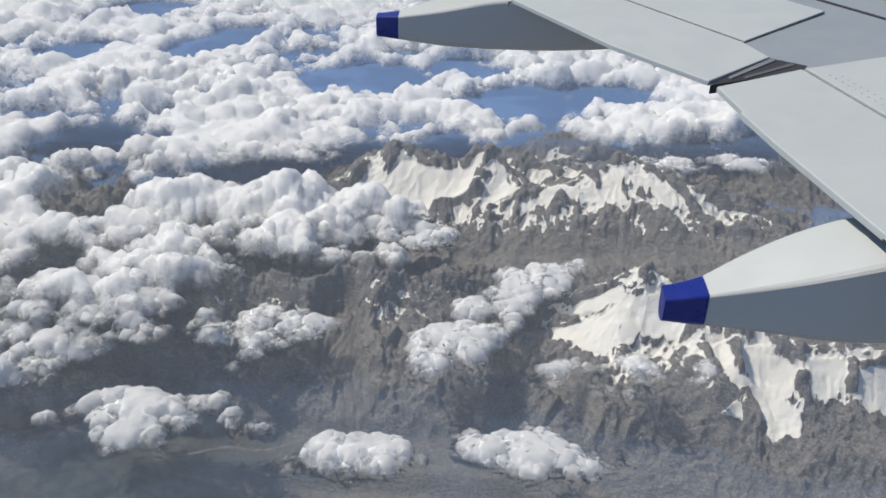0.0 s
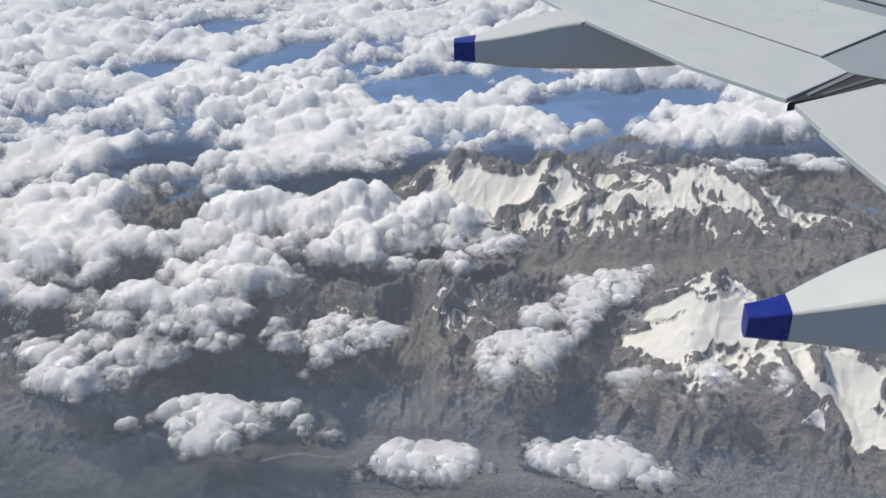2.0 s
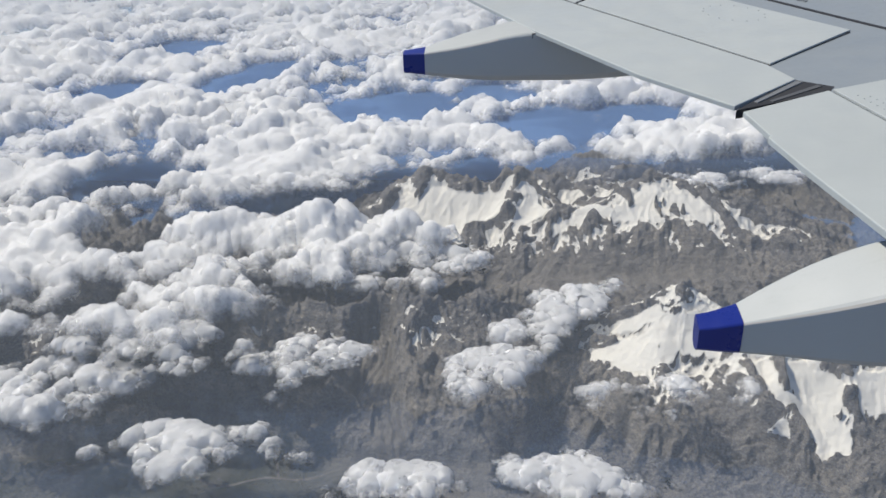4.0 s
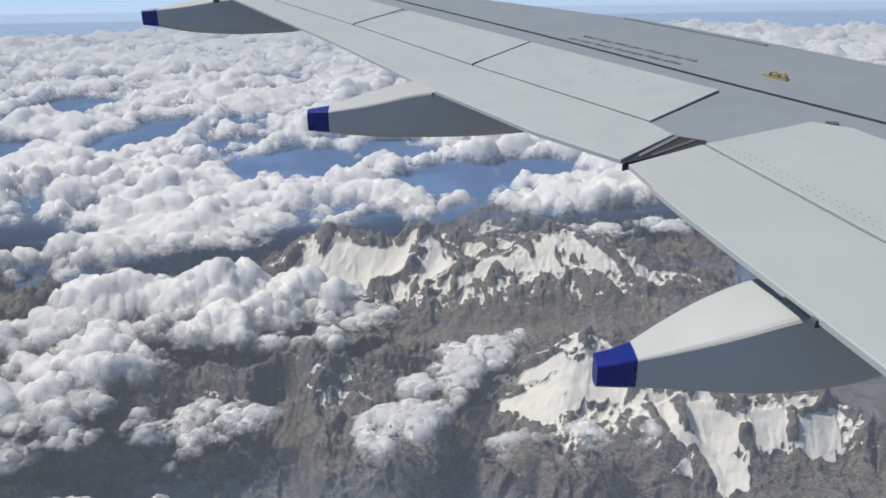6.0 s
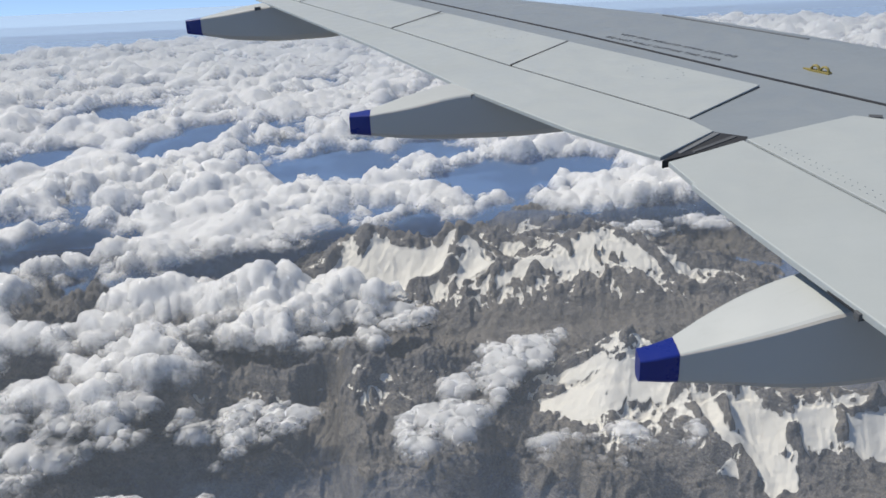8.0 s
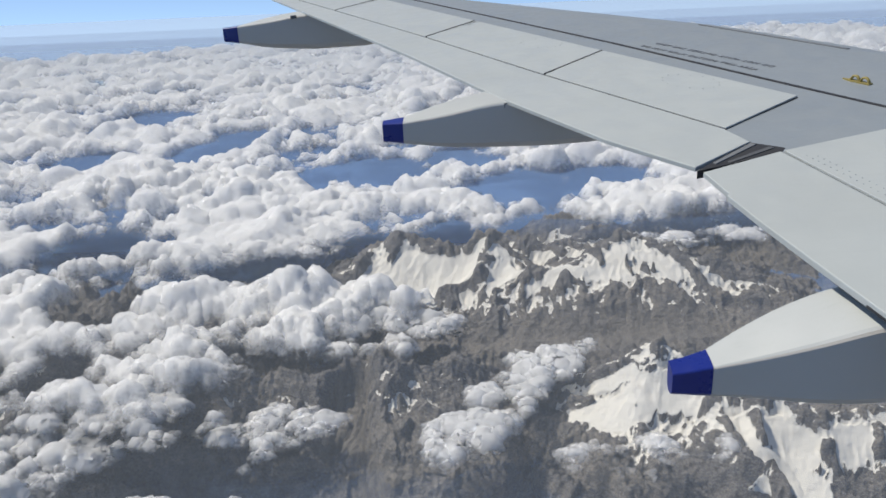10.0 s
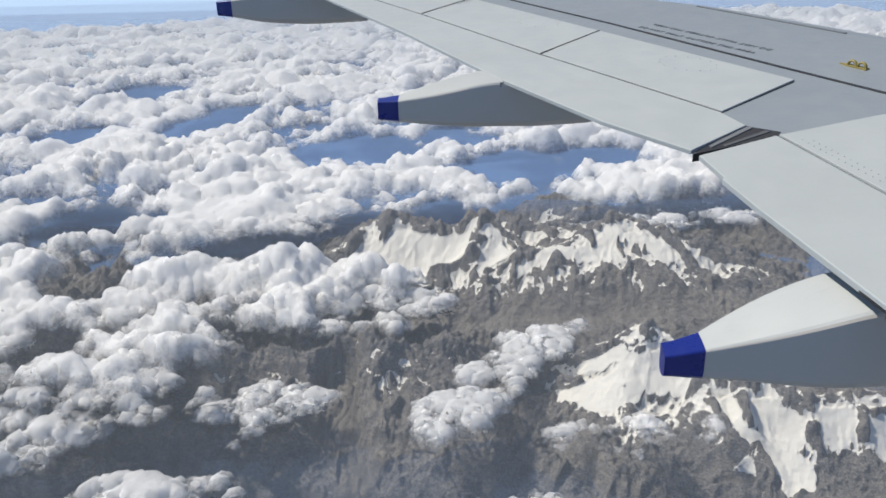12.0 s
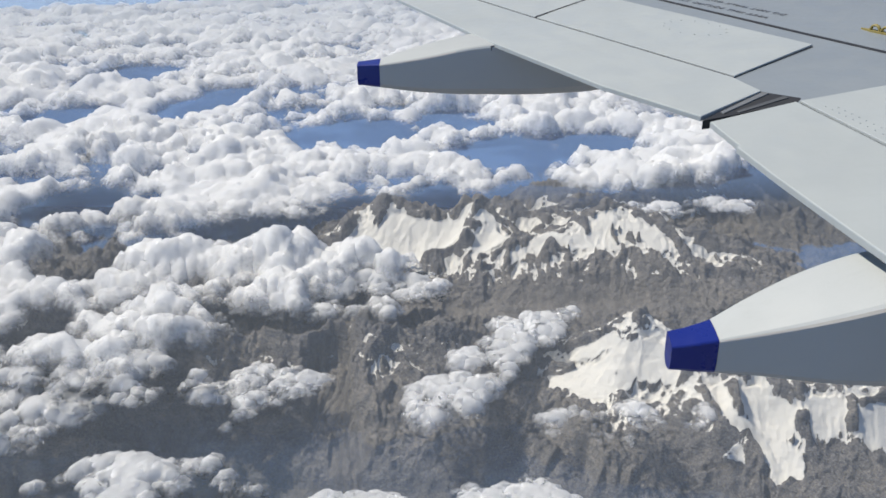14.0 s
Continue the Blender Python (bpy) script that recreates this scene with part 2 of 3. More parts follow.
# distant ranges under the cloud deck
far = smooth(np.hypot(X, Y), 760, 1100)
LAND = LAND + far * 16 * (ridged(WX / 330, WY / 330, 41, 4) - 0.6) - 36 * smooth(Y, 700, 800) - 260 * smooth(np.hypot(X, Y), 2600, 3700)
# great glacier massif
ridge([(-234, 654, 82), (-204, 657, 84), (-150, 656, 88), (-128, 666, 92), (-117, 686, 99), (-102, 707, 108), (-84, 704, 113), (-65, 696, 108), (-46, 686, 105), (-27, 695, 108), (-12, 696, 114), (3, 692, 116), (16, 681, 104), (26, 651, 94)], 0.85)
ridge([(0, 692, 115), (-2, 667, 104), (-9, 647, 95), (-27, 641, 88), (-45, 640, 80)], 1.1)
ridge([(-117, 686, 99), (-120, 665, 90), (-107, 658, 78), (-100, 658, 66)], 1)
ridge([(3, 692, 116), (7, 669, 100), (9, 657, 82), (6, 651, 62)], 1.1)
# snow ridge beyond the valley
ridge([(26, 642, 93), (48, 649, 96), (72, 659, 101), (100, 668, 105), (120, 681, 112), (136, 681, 113), (154, 677, 108), (181, 665, 100), (214, 668, 92), (253, 670, 78), (293, 672, 64)], 0.62)
ridge([(136, 681, 113), (136, 660, 98), (141, 657, 82), (147, 666, 58)], 0.9)
ridge([(73, 641, 96), (65, 638, 82), (56, 651, 60)], 1)
ridge([(73, 641, 96), (90, 635, 82), (105, 646, 60)], 1)
ridge([(181, 665, 100), (191, 657, 80), (215, 662, 54)], 0.8)
ridge([(214, 668, 92), (242, 668, 68), (269, 662, 46)], 0.75)
ridge([(-46, 633, 58), (-26, 636, 64), (-10, 634, 56)], 0.7)
# dark ranges behind it
ridge([(9, 747, 96), (38, 738, 100), (65, 726, 96), (102, 744, 98), (137, 781, 92)], 0.7)
ridge([(59, 794, 96), (97, 801, 100), (138, 784, 96), (188, 790, 92), (253, 822, 94), (323, 837, 80)], 0.7)
ridge([(258, 793, 70), (314, 794, 74), (370, 791, 66), (426, 774, 50)], 0.55)
ridge([(303, 994, 80), (357, 931, 72), (417, 870, 66), (485, 795, 60)], 0.55)
# near peak with hanging glaciers
ridge([(66, 477, 74), (76, 474, 84), (86, 474, 90), (97, 474, 100), (109, 469, 112), (119, 469, 107), (124, 462, 101), (139, 446, 95), (153, 430, 91), (166, 423, 89)], 0.95)
ridge([(166, 423, 89), (184, 427, 95), (196, 423, 91), (206, 417, 90), (220, 419, 92), (230, 416, 93), (252, 415, 90), (270, 402, 82), (295, 391, 72), (329, 387, 60)], 0.85)
ridge([(109, 469, 112), (109, 458, 99), (100, 447, 88), (93, 447, 78)], 1.1)
ridge([(86, 474, 90), (80, 463, 82), (83, 454, 72)], 1.2)
ridge([(144, 443, 93), (145, 412, 84), (152, 396, 76), (169, 380, 60), (179, 376, 46)], 1.15)
ridge([(206, 417, 90), (204, 402, 80), (206, 389, 64), (209, 383, 48)], 1.15)
ridge([(230, 416, 93), (235, 400, 80), (244, 390, 62), (249, 380, 44)], 1.1)
ridge([(267, 405, 83), (278, 393, 62), (282, 384, 44)], 1)
ridge([(166, 423, 89), (161, 402, 82), (169, 395, 74)], 0.9)
ridge([(109, 469, 112), (144, 513, 80), (179, 556, 56)], 0.9)
# middle crags
ridge([(-222, 481, 70), (-188, 481, 78), (-151, 481, 82), (-131, 480, 78), (-106, 483, 88), (-82, 486, 92), (-62, 483, 90), (-42, 489, 82), (-22, 499, 84), (-10, 505, 66)], 0.8)
ridge([(-82, 486, 92), (-87, 552, 80), (-85, 613, 66)], 0.8)
ridge([(-151, 481, 82), (-158, 470, 66), (-170, 459, 50)], 0.75)
ridge([(-128, 483, 76), (-131, 470, 60), (-137, 459, 44)], 0.75)
ridge([(-188, 481, 78), (-204, 472, 62), (-215, 461, 46)], 0.75)
ridge([(-42, 489, 82), (-42, 469, 66), (-45, 438, 54), (-56, 415, 40)], 0.75)
ridge([(-10, 505, 66), (1, 464, 58), (11, 428, 50), (21, 399, 40)], 0.8)
ridge([(42, 473, 60), (50, 439, 54), (57, 406, 46), (72, 388, 38)], 0.8)
# ridge beside the lake
ridge([(-411, 463, 86), (-364, 448, 84), (-328, 452, 82), (-302, 445, 80), (-283, 445, 77), (-273, 445, 68), (-270, 431, 56), (-276, 415, 46)], 0.62)
ridge([(-254, 436, 52), (-220, 437, 54), (-182, 434, 50), (-150, 424, 42)], 0.6)
ridge([(-469, 504, 92), (-420, 516, 98), (-383, 530, 94), (-354, 524, 76)], 0.8)

relief = smooth(LAND, 14, 55)
crag = ridged(WX / 40, WY / 40, 51, 6, 0.55) - 0.9
flute = ridged(WX / 11, WY / 11, 61, 4, 0.6) - 0.9
GLACIERS = [  # centre, radii, turn
    (-62, 666, 58, 27, 0), (-179, 645, 58, 14, -4), (-88, 646, 26, 12, 0), (61, 650, 46, 15, 12), (118, 667, 24, 16, 0), (163, 660, 28, 18, -10),
    (116, 650, 20, 12, 0), (6, 676, 14, 16, 0), (106, 440, 26, 13, 0), (80, 432, 26, 11, -10), (62, 440, 18, 8, 0), (88, 464, 14, 10, 0), (127, 448, 18, 10, 0),
    (164, 400, 18, 18, 0), (186, 404, 17, 15, 0), (220, 402, 16, 14, 0), (249, 398, 14, 14, 0), (182, 384, 20, 12, 0), (17, 650, 22, 8, 0),
]
ice = np.zeros_like(X)
soft = LAND.copy()
for reach in (2, 4, 8, 12):
    soft = 0.2 * (soft + np.roll(soft, reach, 0) + np.roll(soft, -reach, 0) + np.roll(soft, reach, 1) + np.roll(soft, -reach, 1))
ragged = 0.16 * fbm(X / 24, Y / 24, 91, 5) + 0.20 * np.clip(soft - LAND, -6, 2)
for k, g in enumerate(GLACIERS):
    ice = np.maximum(ice, smooth(oval(WX, WY, *g) + ragged * (0.6 if k == 0 else 1.0), -0.02, 0.10))
bed = LAND.copy()
for reach in (2, 4, 6, 9):
    bed = 0.2 * (bed + np.roll(bed, reach, 0) + np.roll(bed, -reach, 0) + np.roll(bed, reach, 1) + np.roll(bed, -reach, 1))
LAND = LAND + (bed + 0.5 - LAND) * 0.65 * ice
rough = relief * (1 - 0.93 * ice)
LAND = LAND + rough * (6.5 * crag + 1.8 * flute) + 0.8 * fbm(X / 5, Y / 5, 71, 3) * (0.3 + rough)
LAND = LAND + 1.0 * ice * fbm(X / 22, Y / 22, 75, 3)
# debris-covered tongue, flowing down from the crags
tongue = np.clip(np.maximum.reduce([oval(WX, WY, -104, 470, 30, 18, 20), oval(WX, WY, -93, 440, 24, 36, 10), oval(WX, WY, -78, 402, 18, 36, 6)]), -1, 1)
bars = np.sin((WX * 0.95 + 0.10 * (WY - 400)) * 0.9 + 5.0 * fbm(X / 40, Y / 40, 77, 4))
LAND = np.where(tongue > 0, LAND * (1 - 0.7 * smooth(tongue, 0, 0.7)) + 0.7 * smooth(tongue, 0, 0.7) * (42 + 0.16 * (Y - 440)), LAND) + smooth(tongue, 0, 0.3) * 0.55 * bars
# flat valley floors: brown valley behind the near peak, green river valley before it
valley = smooth(np.maximum(oval(WX, WY, 100, 588, 210, 44, 4), oval(WX, WY, 330, 500, 190, 70, -30)), 0, 0.95)
LAND = LAND * (1 - 0.85 * valley) + 0.85 * valley * (54 - 24 * smooth(X, 180, 360))
trough = smooth(oval(X, Y, -120, 366, 260, 24, -2), 0, 0.4)
LAND = LAND * (1 - 0.9 * trough) + 0.9 * trough * 26
LAKE = oval(X, Y, -258, 440, 9, 7, 20)
LAND = np.where(LAKE > -0.5, LAND * smooth(-LAKE, 0, 0.5) + 50 * (1 - smooth(-LAKE, 0, 0.5)), LAND)

gx, gy = np.gradient(LAND, axis=1), np.gradient(LAND, axis=0)
step_a = np.maximum(np.hypot(np.gradient(X, axis=1), np.gradient(Y, axis=1)), 1e-3)
step_r = np.maximum(np.hypot(np.gradient(X, axis=0), np.gradient(Y, axis=0)), 1e-3)
steep = np.hypot(gx / step_a, gy / step_r)
soft = LAND.copy()
for reach in (2, 4, 8):
    soft = 0.2 * (soft + np.roll(soft, reach, 0) + np.roll(soft, -reach, 0) + np.roll(soft, reach, 1) + np.roll(soft, -reach, 1))
hollow = soft - LAND
snowline = 84 + 12 * fbm(X / 60, Y / 60, 81, 3) - 28 * smooth(oval(X, Y, 160, 420, 230, 90, 0), 0, 0.4) - 10 * smooth(oval(X, Y, 20, 665, 300, 70, 0), 0, 0.4)
snow = 0.38 + (LAND - snowline) / 50 + 0.30 * hollow - 0.40 * (steep - 0.7) + 0.10 * fbm(X / 12, Y / 12, 87, 3)
snow = np.clip(snow, 0, 0.95) * smooth(LAND, 58, 72)
snow = np.maximum(snow, ice * (1.05 - 0.55 * smooth(steep, 0.8, 1.7) + 0.05 * np.minimum(hollow, 0)))
snow = np.clip(snow, 0, 1) * (1 - smooth(np.hypot(X, Y), 900, 1300))
green = smooth(40 - LAND + 10 * fbm(X / 40, Y / 40, 85, 4), -6, 18) * (1 - 0.8 * smooth(oval(X, Y, 250, 420, 260, 150, 0), 0, 0.4))
green = green * (1 - 0.85 * smooth(X, -170, -60) * (Y < 700))
green = np.maximum(green, 0.9 * far)
debris = np.maximum(smooth(tongue + 0.25 * fbm(X / 14, Y / 14, 79, 4), 0.0, 0.35), 0.85 * valley) * (1 - ice)
river = np.maximum(np.exp(-((Y - 366 - 7 * np.sin(X / 22) - 4 * np.sin(X / 9)) / 1.1) ** 2) * trough,
                   np.exp(-((X + 150 + 5 * np.sin(Y / 12)) / 0.8) ** 2) * smooth(410 - Y, 0, 15) * smooth(Y, 362, 370))
channels = smooth(hollow, 0.9, 2.0) * green * (Y < 700) * 0.8
debris = np.clip(np.maximum.reduce([debris, river * 1.0, channels]), 0, 1)
land = new("ground", grid_mesh("ground", X, Y, LAND, {"snow": snow, "green": green, "debris": debris, "water": smooth(LAKE, -0.05, 0.1)}))
land.data.materials.append(M_LAND)
tagged(land, "grey-brown rocky alpine land with glaciers and green valleys", "mountains", kind="structure")


# ---- clouds ----
def cloud_surface(name, x, y, bias, base, height, label, category, kind="", group="", seed=0, wisps=False):
    """Billowing cloud top over a grid, open where the cover runs out, with a looser skin of vapour."""
    away = np.hypot(x, y)
    near = 1 - smooth(away, 750, 1500)
    if wisps:
        c = bias + 0.85 * fbm(x / 42, y / 42, 101 + seed, 6, 0.64)
        m = smooth(c, 0, 0.9)
    else:
        c = bias + 0.50 * fbm(x / 190, y / 150, 101 + seed, 3) + 0.42 * fbm(x / 55, y / 46, 111 + seed, 5, 0.62)
        m = smooth(c, 0, 0.62)
    wx, wy = x + 10 * fbm(x / 36, y / 36, 121 + seed, 5, 0.6), y + 10 * fbm(x / 36, y / 36, 131 + seed, 5, 0.6)
    vx, vy = wx + 2.6 * fbm(x / 9, y / 9, 125 + seed, 3, 0.6), wy + 2.6 * fbm(x / 9, y / 9, 135 + seed, 3, 0.6)
    heads = 0.0
    for k, (size, amount) in enumerate(((88, 1.05), (40, 0.62), (19, 0.24), (9, 0.11), (4.5, 0.05))):
        ux, uy = (wx, wy) if size > 20 else (vx, vy)
        fade = 1.0 if size > 20 else 0.25 + 0.75 * near if size > 10 else near
        heads = heads + amount * fade * np.abs(perlin(ux / size + 3.1 * k, uy / size - 5.7 * k, 141 + k))
    curl = fbm(x / 20, y / 20, 151 + seed, 5, 0.6) * 0.14 * (0.4 + 0.6 * near)
    tall = m ** 0.6
    high = 1 + 0.5 * fbm(x / 210, y / 210, 171, 2)
    z = base + height * high * (tall * (0.30 + heads) + np.sqrt(m) * curl) - 3.0 * (1 - m)
    ja, jr = np.gradient(z, axis=1), np.gradient(z, axis=0)
    xa, xr, ya, yr = np.gradient(x, axis=1), np.gradient(x, axis=0), np.gradient(y, axis=1), np.gradient(y, axis=0)
    det = xa * yr - xr * ya
    zx, zy = (ja * yr - jr * ya) / det, (jr * xa - ja * xr) / det
    out = 1 / np.sqrt(1 + zx ** 2 + zy ** 2)
    lean = 0.5 * out
    density = np.clip(c / (1.35 if wisps else 0.8), 0, 1)
    alive = c > -0.02
    keep = alive[:-1, :-1] | alive[1:, 1:] | alive[:-1, 1:] | alive[1:, :-1]
    ob = new(name, grid_mesh(name, x - zx * lean, y - zy * lean, z, {"cover": density}, keep))
    ob.data.materials.append(M_WISPY if wisps else M_CLOUD)
    steps = (slice(None, None, 2), slice(None, None, 2))
    size = ((3.0 if wisps else 2.4) * np.maximum(1.0, away / 700))[steps]
    lift = lean[steps] + size * out[steps]
    alive = (c > -0.12)[steps]
    keep = alive[:-1, :-1] | alive[1:, 1:]
    skin = new("vapour", grid_mesh("vapour", x[steps] - zx[steps] * lift, y[steps] - zy[steps] * lift, z[steps] + size * out[steps], {"cover": np.clip(c / (0.8 if wisps else 0.55) + 0.2, 0, 1)[steps]}, keep))
    skin.data.materials.append(M_VAPOUR)
    skin.parent = ob
    return tagged(ob, label, category, group, kind)


CX, CY = polar_sheet(np.linspace(-49, 40, 830), np.geomspace(380, 3300, 640))
dist = np.hypot(CX, CY)
shore = np.interp(CX, (-500, -275, -205, -175, -150, -90, -62, -40, -5, 114, 189, 251, 294, 360, 576, 911, 1367), (385, 400, 408, 440, 462, 492, 520, 560, 745, 752, 772, 785, 800, 890, 1120, 1400, 1800))
bias = -0.80 + 1.22 * smooth(CY - shore, -30, 44)
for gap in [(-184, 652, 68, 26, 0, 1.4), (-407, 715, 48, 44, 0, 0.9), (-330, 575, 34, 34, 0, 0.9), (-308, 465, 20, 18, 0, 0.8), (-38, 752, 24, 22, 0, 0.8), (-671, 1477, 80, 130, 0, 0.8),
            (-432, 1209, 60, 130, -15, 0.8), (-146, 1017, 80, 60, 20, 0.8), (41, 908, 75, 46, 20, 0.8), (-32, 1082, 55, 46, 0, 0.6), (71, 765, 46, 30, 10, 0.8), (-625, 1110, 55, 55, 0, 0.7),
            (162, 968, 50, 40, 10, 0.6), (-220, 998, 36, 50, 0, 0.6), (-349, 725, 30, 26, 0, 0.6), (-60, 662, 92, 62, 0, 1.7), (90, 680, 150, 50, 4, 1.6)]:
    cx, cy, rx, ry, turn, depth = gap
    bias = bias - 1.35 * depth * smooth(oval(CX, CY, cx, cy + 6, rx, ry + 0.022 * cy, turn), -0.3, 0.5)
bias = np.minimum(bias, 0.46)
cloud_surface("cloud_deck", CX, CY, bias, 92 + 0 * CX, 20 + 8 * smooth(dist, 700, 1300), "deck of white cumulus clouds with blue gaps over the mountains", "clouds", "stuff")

PATCHES = [  # centre, radii, turn, base, height, fullness
    (-110, 530, 110, 36, 8, 88, 12, 0.95), (14, 450, 62, 26, 62, 84, 9, 0.95), (44, 486, 50, 22, 50, 86, 8, 0.85), (-13, 408, 44, 28, 40, 80, 9, 0.95),
    (-160, 412, 52, 30, 25, 70, 8, 0.8), (-130, 432, 34, 20, 10, 74, 7, 0.75), (106, 382, 46, 24, 20, 88, 5, 0.7), (68, 388, 36, 18, 0, 72, 5, 0.7), (227, 734, 70, 20, 6, 92, 8, 0.8),
    (-240, 426, 70, 40, 0, 86, 12, 1.0), (-300, 384, 74, 40, 0, 74, 13, 1.05), (-190, 338, 70, 26, 0, 66, 10, 0.95), (-66, 322, 50, 20, 10, 60, 7, 0.8), (34, 332, 44, 22, -10, 66, 7, 0.85), (-60, 548, 56, 24, 10, 90, 8, 0.85),
]
for k, (cx, cy, rx, ry, turn, base, height, full) in enumerate(PATCHES):
    rx, ry = 1.25 * rx, 1.25 * ry
    reach = 1.2 * max(rx, ry)
    n = int(min(240, max(90, reach * 2 / 0.7)))
    px, py = np.meshgrid(np.linspace(cx - reach, cx + reach, n), np.linspace(cy - reach, cy + reach, n))
    b = -0.95 + (0.45 + full) * smooth(oval(px, py, cx, cy, rx, ry, turn), -0.25, 0.6)
    b = np.minimum(b, 0.36)
    cloud_surface("cumulus_cloud", px, py, b, base + 0 * px, 0.7 * height, "small white fleecy cloud drifting above the rocky slopes", "cloud", group="low clouds", seed=3 * k + 7, wisps=True)

# air haze put into flat tinted sheets: blue under the cloud tops, pale above
BLUE_HAZE_TINT, PALE_HAZE_TINT = (0.17, 0.31, 0.60), (0.44, 0.51, 0.60)
for z, strength, colour, reach, start in ((46, 0.55, BLUE_HAZE_TINT, (440, 1000), 0.10), (97, 0.42, BLUE_HAZE_TINT, (690, 900), 0.0), (168, 0.50, PALE_HAZE_TINT, (600, 3600), 0.22)):
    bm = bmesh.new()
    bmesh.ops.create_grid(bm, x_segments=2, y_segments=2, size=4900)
    me = bpy.data.meshes.new("haze_sheet")
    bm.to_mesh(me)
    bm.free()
    layer = new("haze_sheet", me)
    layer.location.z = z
    me.materials.append(haze_sheet_material("tinted_haze_sheet", strength, colour, reach, start))
    tagged(layer, "flat tinted sheet that imitates mountain air haze", "haze", kind="structure")


# ---- the aircraft wing ----
def wz(x, y):
    """Height of the wing's upper surface."""
    return EYE_Z - 2.316 + 0.06 * x + 0.128 * y


def part(name, bm, material, parent, label="", smooth_faces=False):
    me = bpy.data.meshes.new(name)
    bmesh.ops.recalc_face_normals(bm, faces=bm.faces)
    bm.to_mesh(me)
    bm.free()
    if smooth_faces:
        me.polygons.foreach_set("use_smooth", np.ones(len(me.polygons), bool))
    me.materials.append(material)
    ob = new(name, me)
    ob.parent = parent
    return tagged(ob, label)


def slab(corners, top=0.0, thick=0.05, bevel=0.006):
    """A panel that lies on the wing: corners in plan, top above the surface."""
    bm = bmesh.new()
    up = [bm.verts.new((x, y, wz(x, y) + top)) for x, y in corners]
    low = [bm.verts.new((x, y, wz(x, y) + top - thick)) for x, y in corners]
    bm.faces.new(up)
    bm.faces.new(low[::-1])
    for i in range(len(up)):
        j = (i + 1) % len(up)
        bm.faces.new((up[i], low[i], low[j], up[j]))
    bmesh.ops.recalc_face_normals(bm, faces=bm.faces)
    if bevel:
        rim = [e for e in bm.edges if e.verts[0] in up and e.verts[1] in up]
        bmesh.ops.bevel(bm, geom=rim, offset=bevel, segments=2, affect="EDGES", profile=0.5)
    return bm


def line(*points):
    """An edge of the wing in plan, through points of (y, x), straight on past both ends."""
    ys, xs = zip(*points)

    def at(y):
        if y < ys[0]:
            return xs[0] + (xs[1] - xs[0]) / (ys[1] - ys[0]) * (y - ys[0])
        if y > ys[-1]:
            return xs[-1] + (xs[-1] - xs[-2]) / (ys[-1] - ys[-2]) * (y - ys[-1])
        return float(np.interp(y, ys, xs))

    return at


te = line((5.77, 1.757), (6.66, 1.13), (8.34, 0.206), (11.23, -1.177), (16.1, -3.70))
hinge = line((6.67, 2.27), (9.37, 0.705), (12.5, -1.01), (15.7, -2.86))
fore = line((7.45, 3.24), (10.28, 1.62), (13.4, -0.15))
seam = line((6.4, 4.147), (7.97, 3.293), (10.74, 1.83), (14.6, -0.357))
lead = line((8.49, 5.33), (9.61, 4.74), (11.44, 3.66), (13.4, 2.05))


wing = tagged(new("aircraft_wing"), "white and grey airliner wing with blue-tipped flap fairings", "aircraft wing")

# upper skin and leading edge, lofted along the span
bm = bmesh.new()
loops = []
for y in np.linspace(0.5, 19.0, 38):
    x0 = hinge(y) - 0.10 if y > 5.9 else 2.60 + 0.16 * (5.9 - y)
    x1 = lead(y)
    ring = []
    for s, drop in ((0, 0.018), (0.3, 0.018), (0.6, 0.018), (0.8, 0.02), (0.9, 0.035), (0.96, 0.07), (1.0, 0.14), (1.03, 0.26), (1.02, 0.40), (0.9, 0.55), (0.5, 0.55), (0.1, 0.26), (0.0, 0.14)):
        x = x0 + s * (x1 - x0)
        ring.append(bm.verts.new((x, y, wz(x, y) - drop)))
    loops.append(ring)
for a, b in zip(loops, loops[1:]):
    for i in range(len(a)):
        j = (i + 1) % len(a)
        bm.faces.new((a[i], a[j], b[j], b[i]))
bm.faces.new(loops[0])
bm.faces.new(loops[-1][::-1])
part("upper_skin", bm, M_GREY, wing, "grey painted upper wing skin")

G = 0.016
part("outboard_flap", slab([(te(5.77), 5.77), (te(6.66), 6.66), (te(8.34), 8.34), (te(11.23), 11.23), (te(19), 19), (hinge(19) - G, 19), (hinge(12.5) - G, 12.5), (hinge(9.37) - G, 9.37), (hinge(6.67) - G, 6.67), (2.37, 6.27)], 0.0, 0.04, 0.008), M_WHITE, wing, "white flap panel")
# dark sheet under the spoilers: the shade of their gaps as colour
part("gap_shade_sheet", slab([(hinge(6.66) - 0.03, 6.66), (hinge(9.37) - 0.03, 9.37), (hinge(12.5) - 0.03, 12.5), (hinge(19) - 0.03, 19), (fore(19) - 0.02, 19), (fore(13.4) - 0.02, 13.4), (fore(10.28) - 0.02, 10.28), (fore(7.44) - 0.02, 7.44)], -0.010, 0.006, 0), M_DARK, wing, "dark sheet that gives the spoiler gaps their shade")
for y0, y1 in ((6.67, 9.32), (9.32, 12.45), (12.45, 16.2), (16.2, 18.9)):
    part("spoiler", slab([(hinge(y0 + G) + G, y0 + G), (hinge(y1 - G) + G, y1 - G), (fore(y1 + 0.95 - G), y1 + 0.95 - G), (fore(y0 + 0.78 + G), y0 + 0.78 + G)], 0.004, 0.02, 0.006), M_WHITE, wing, "white spoiler panel")
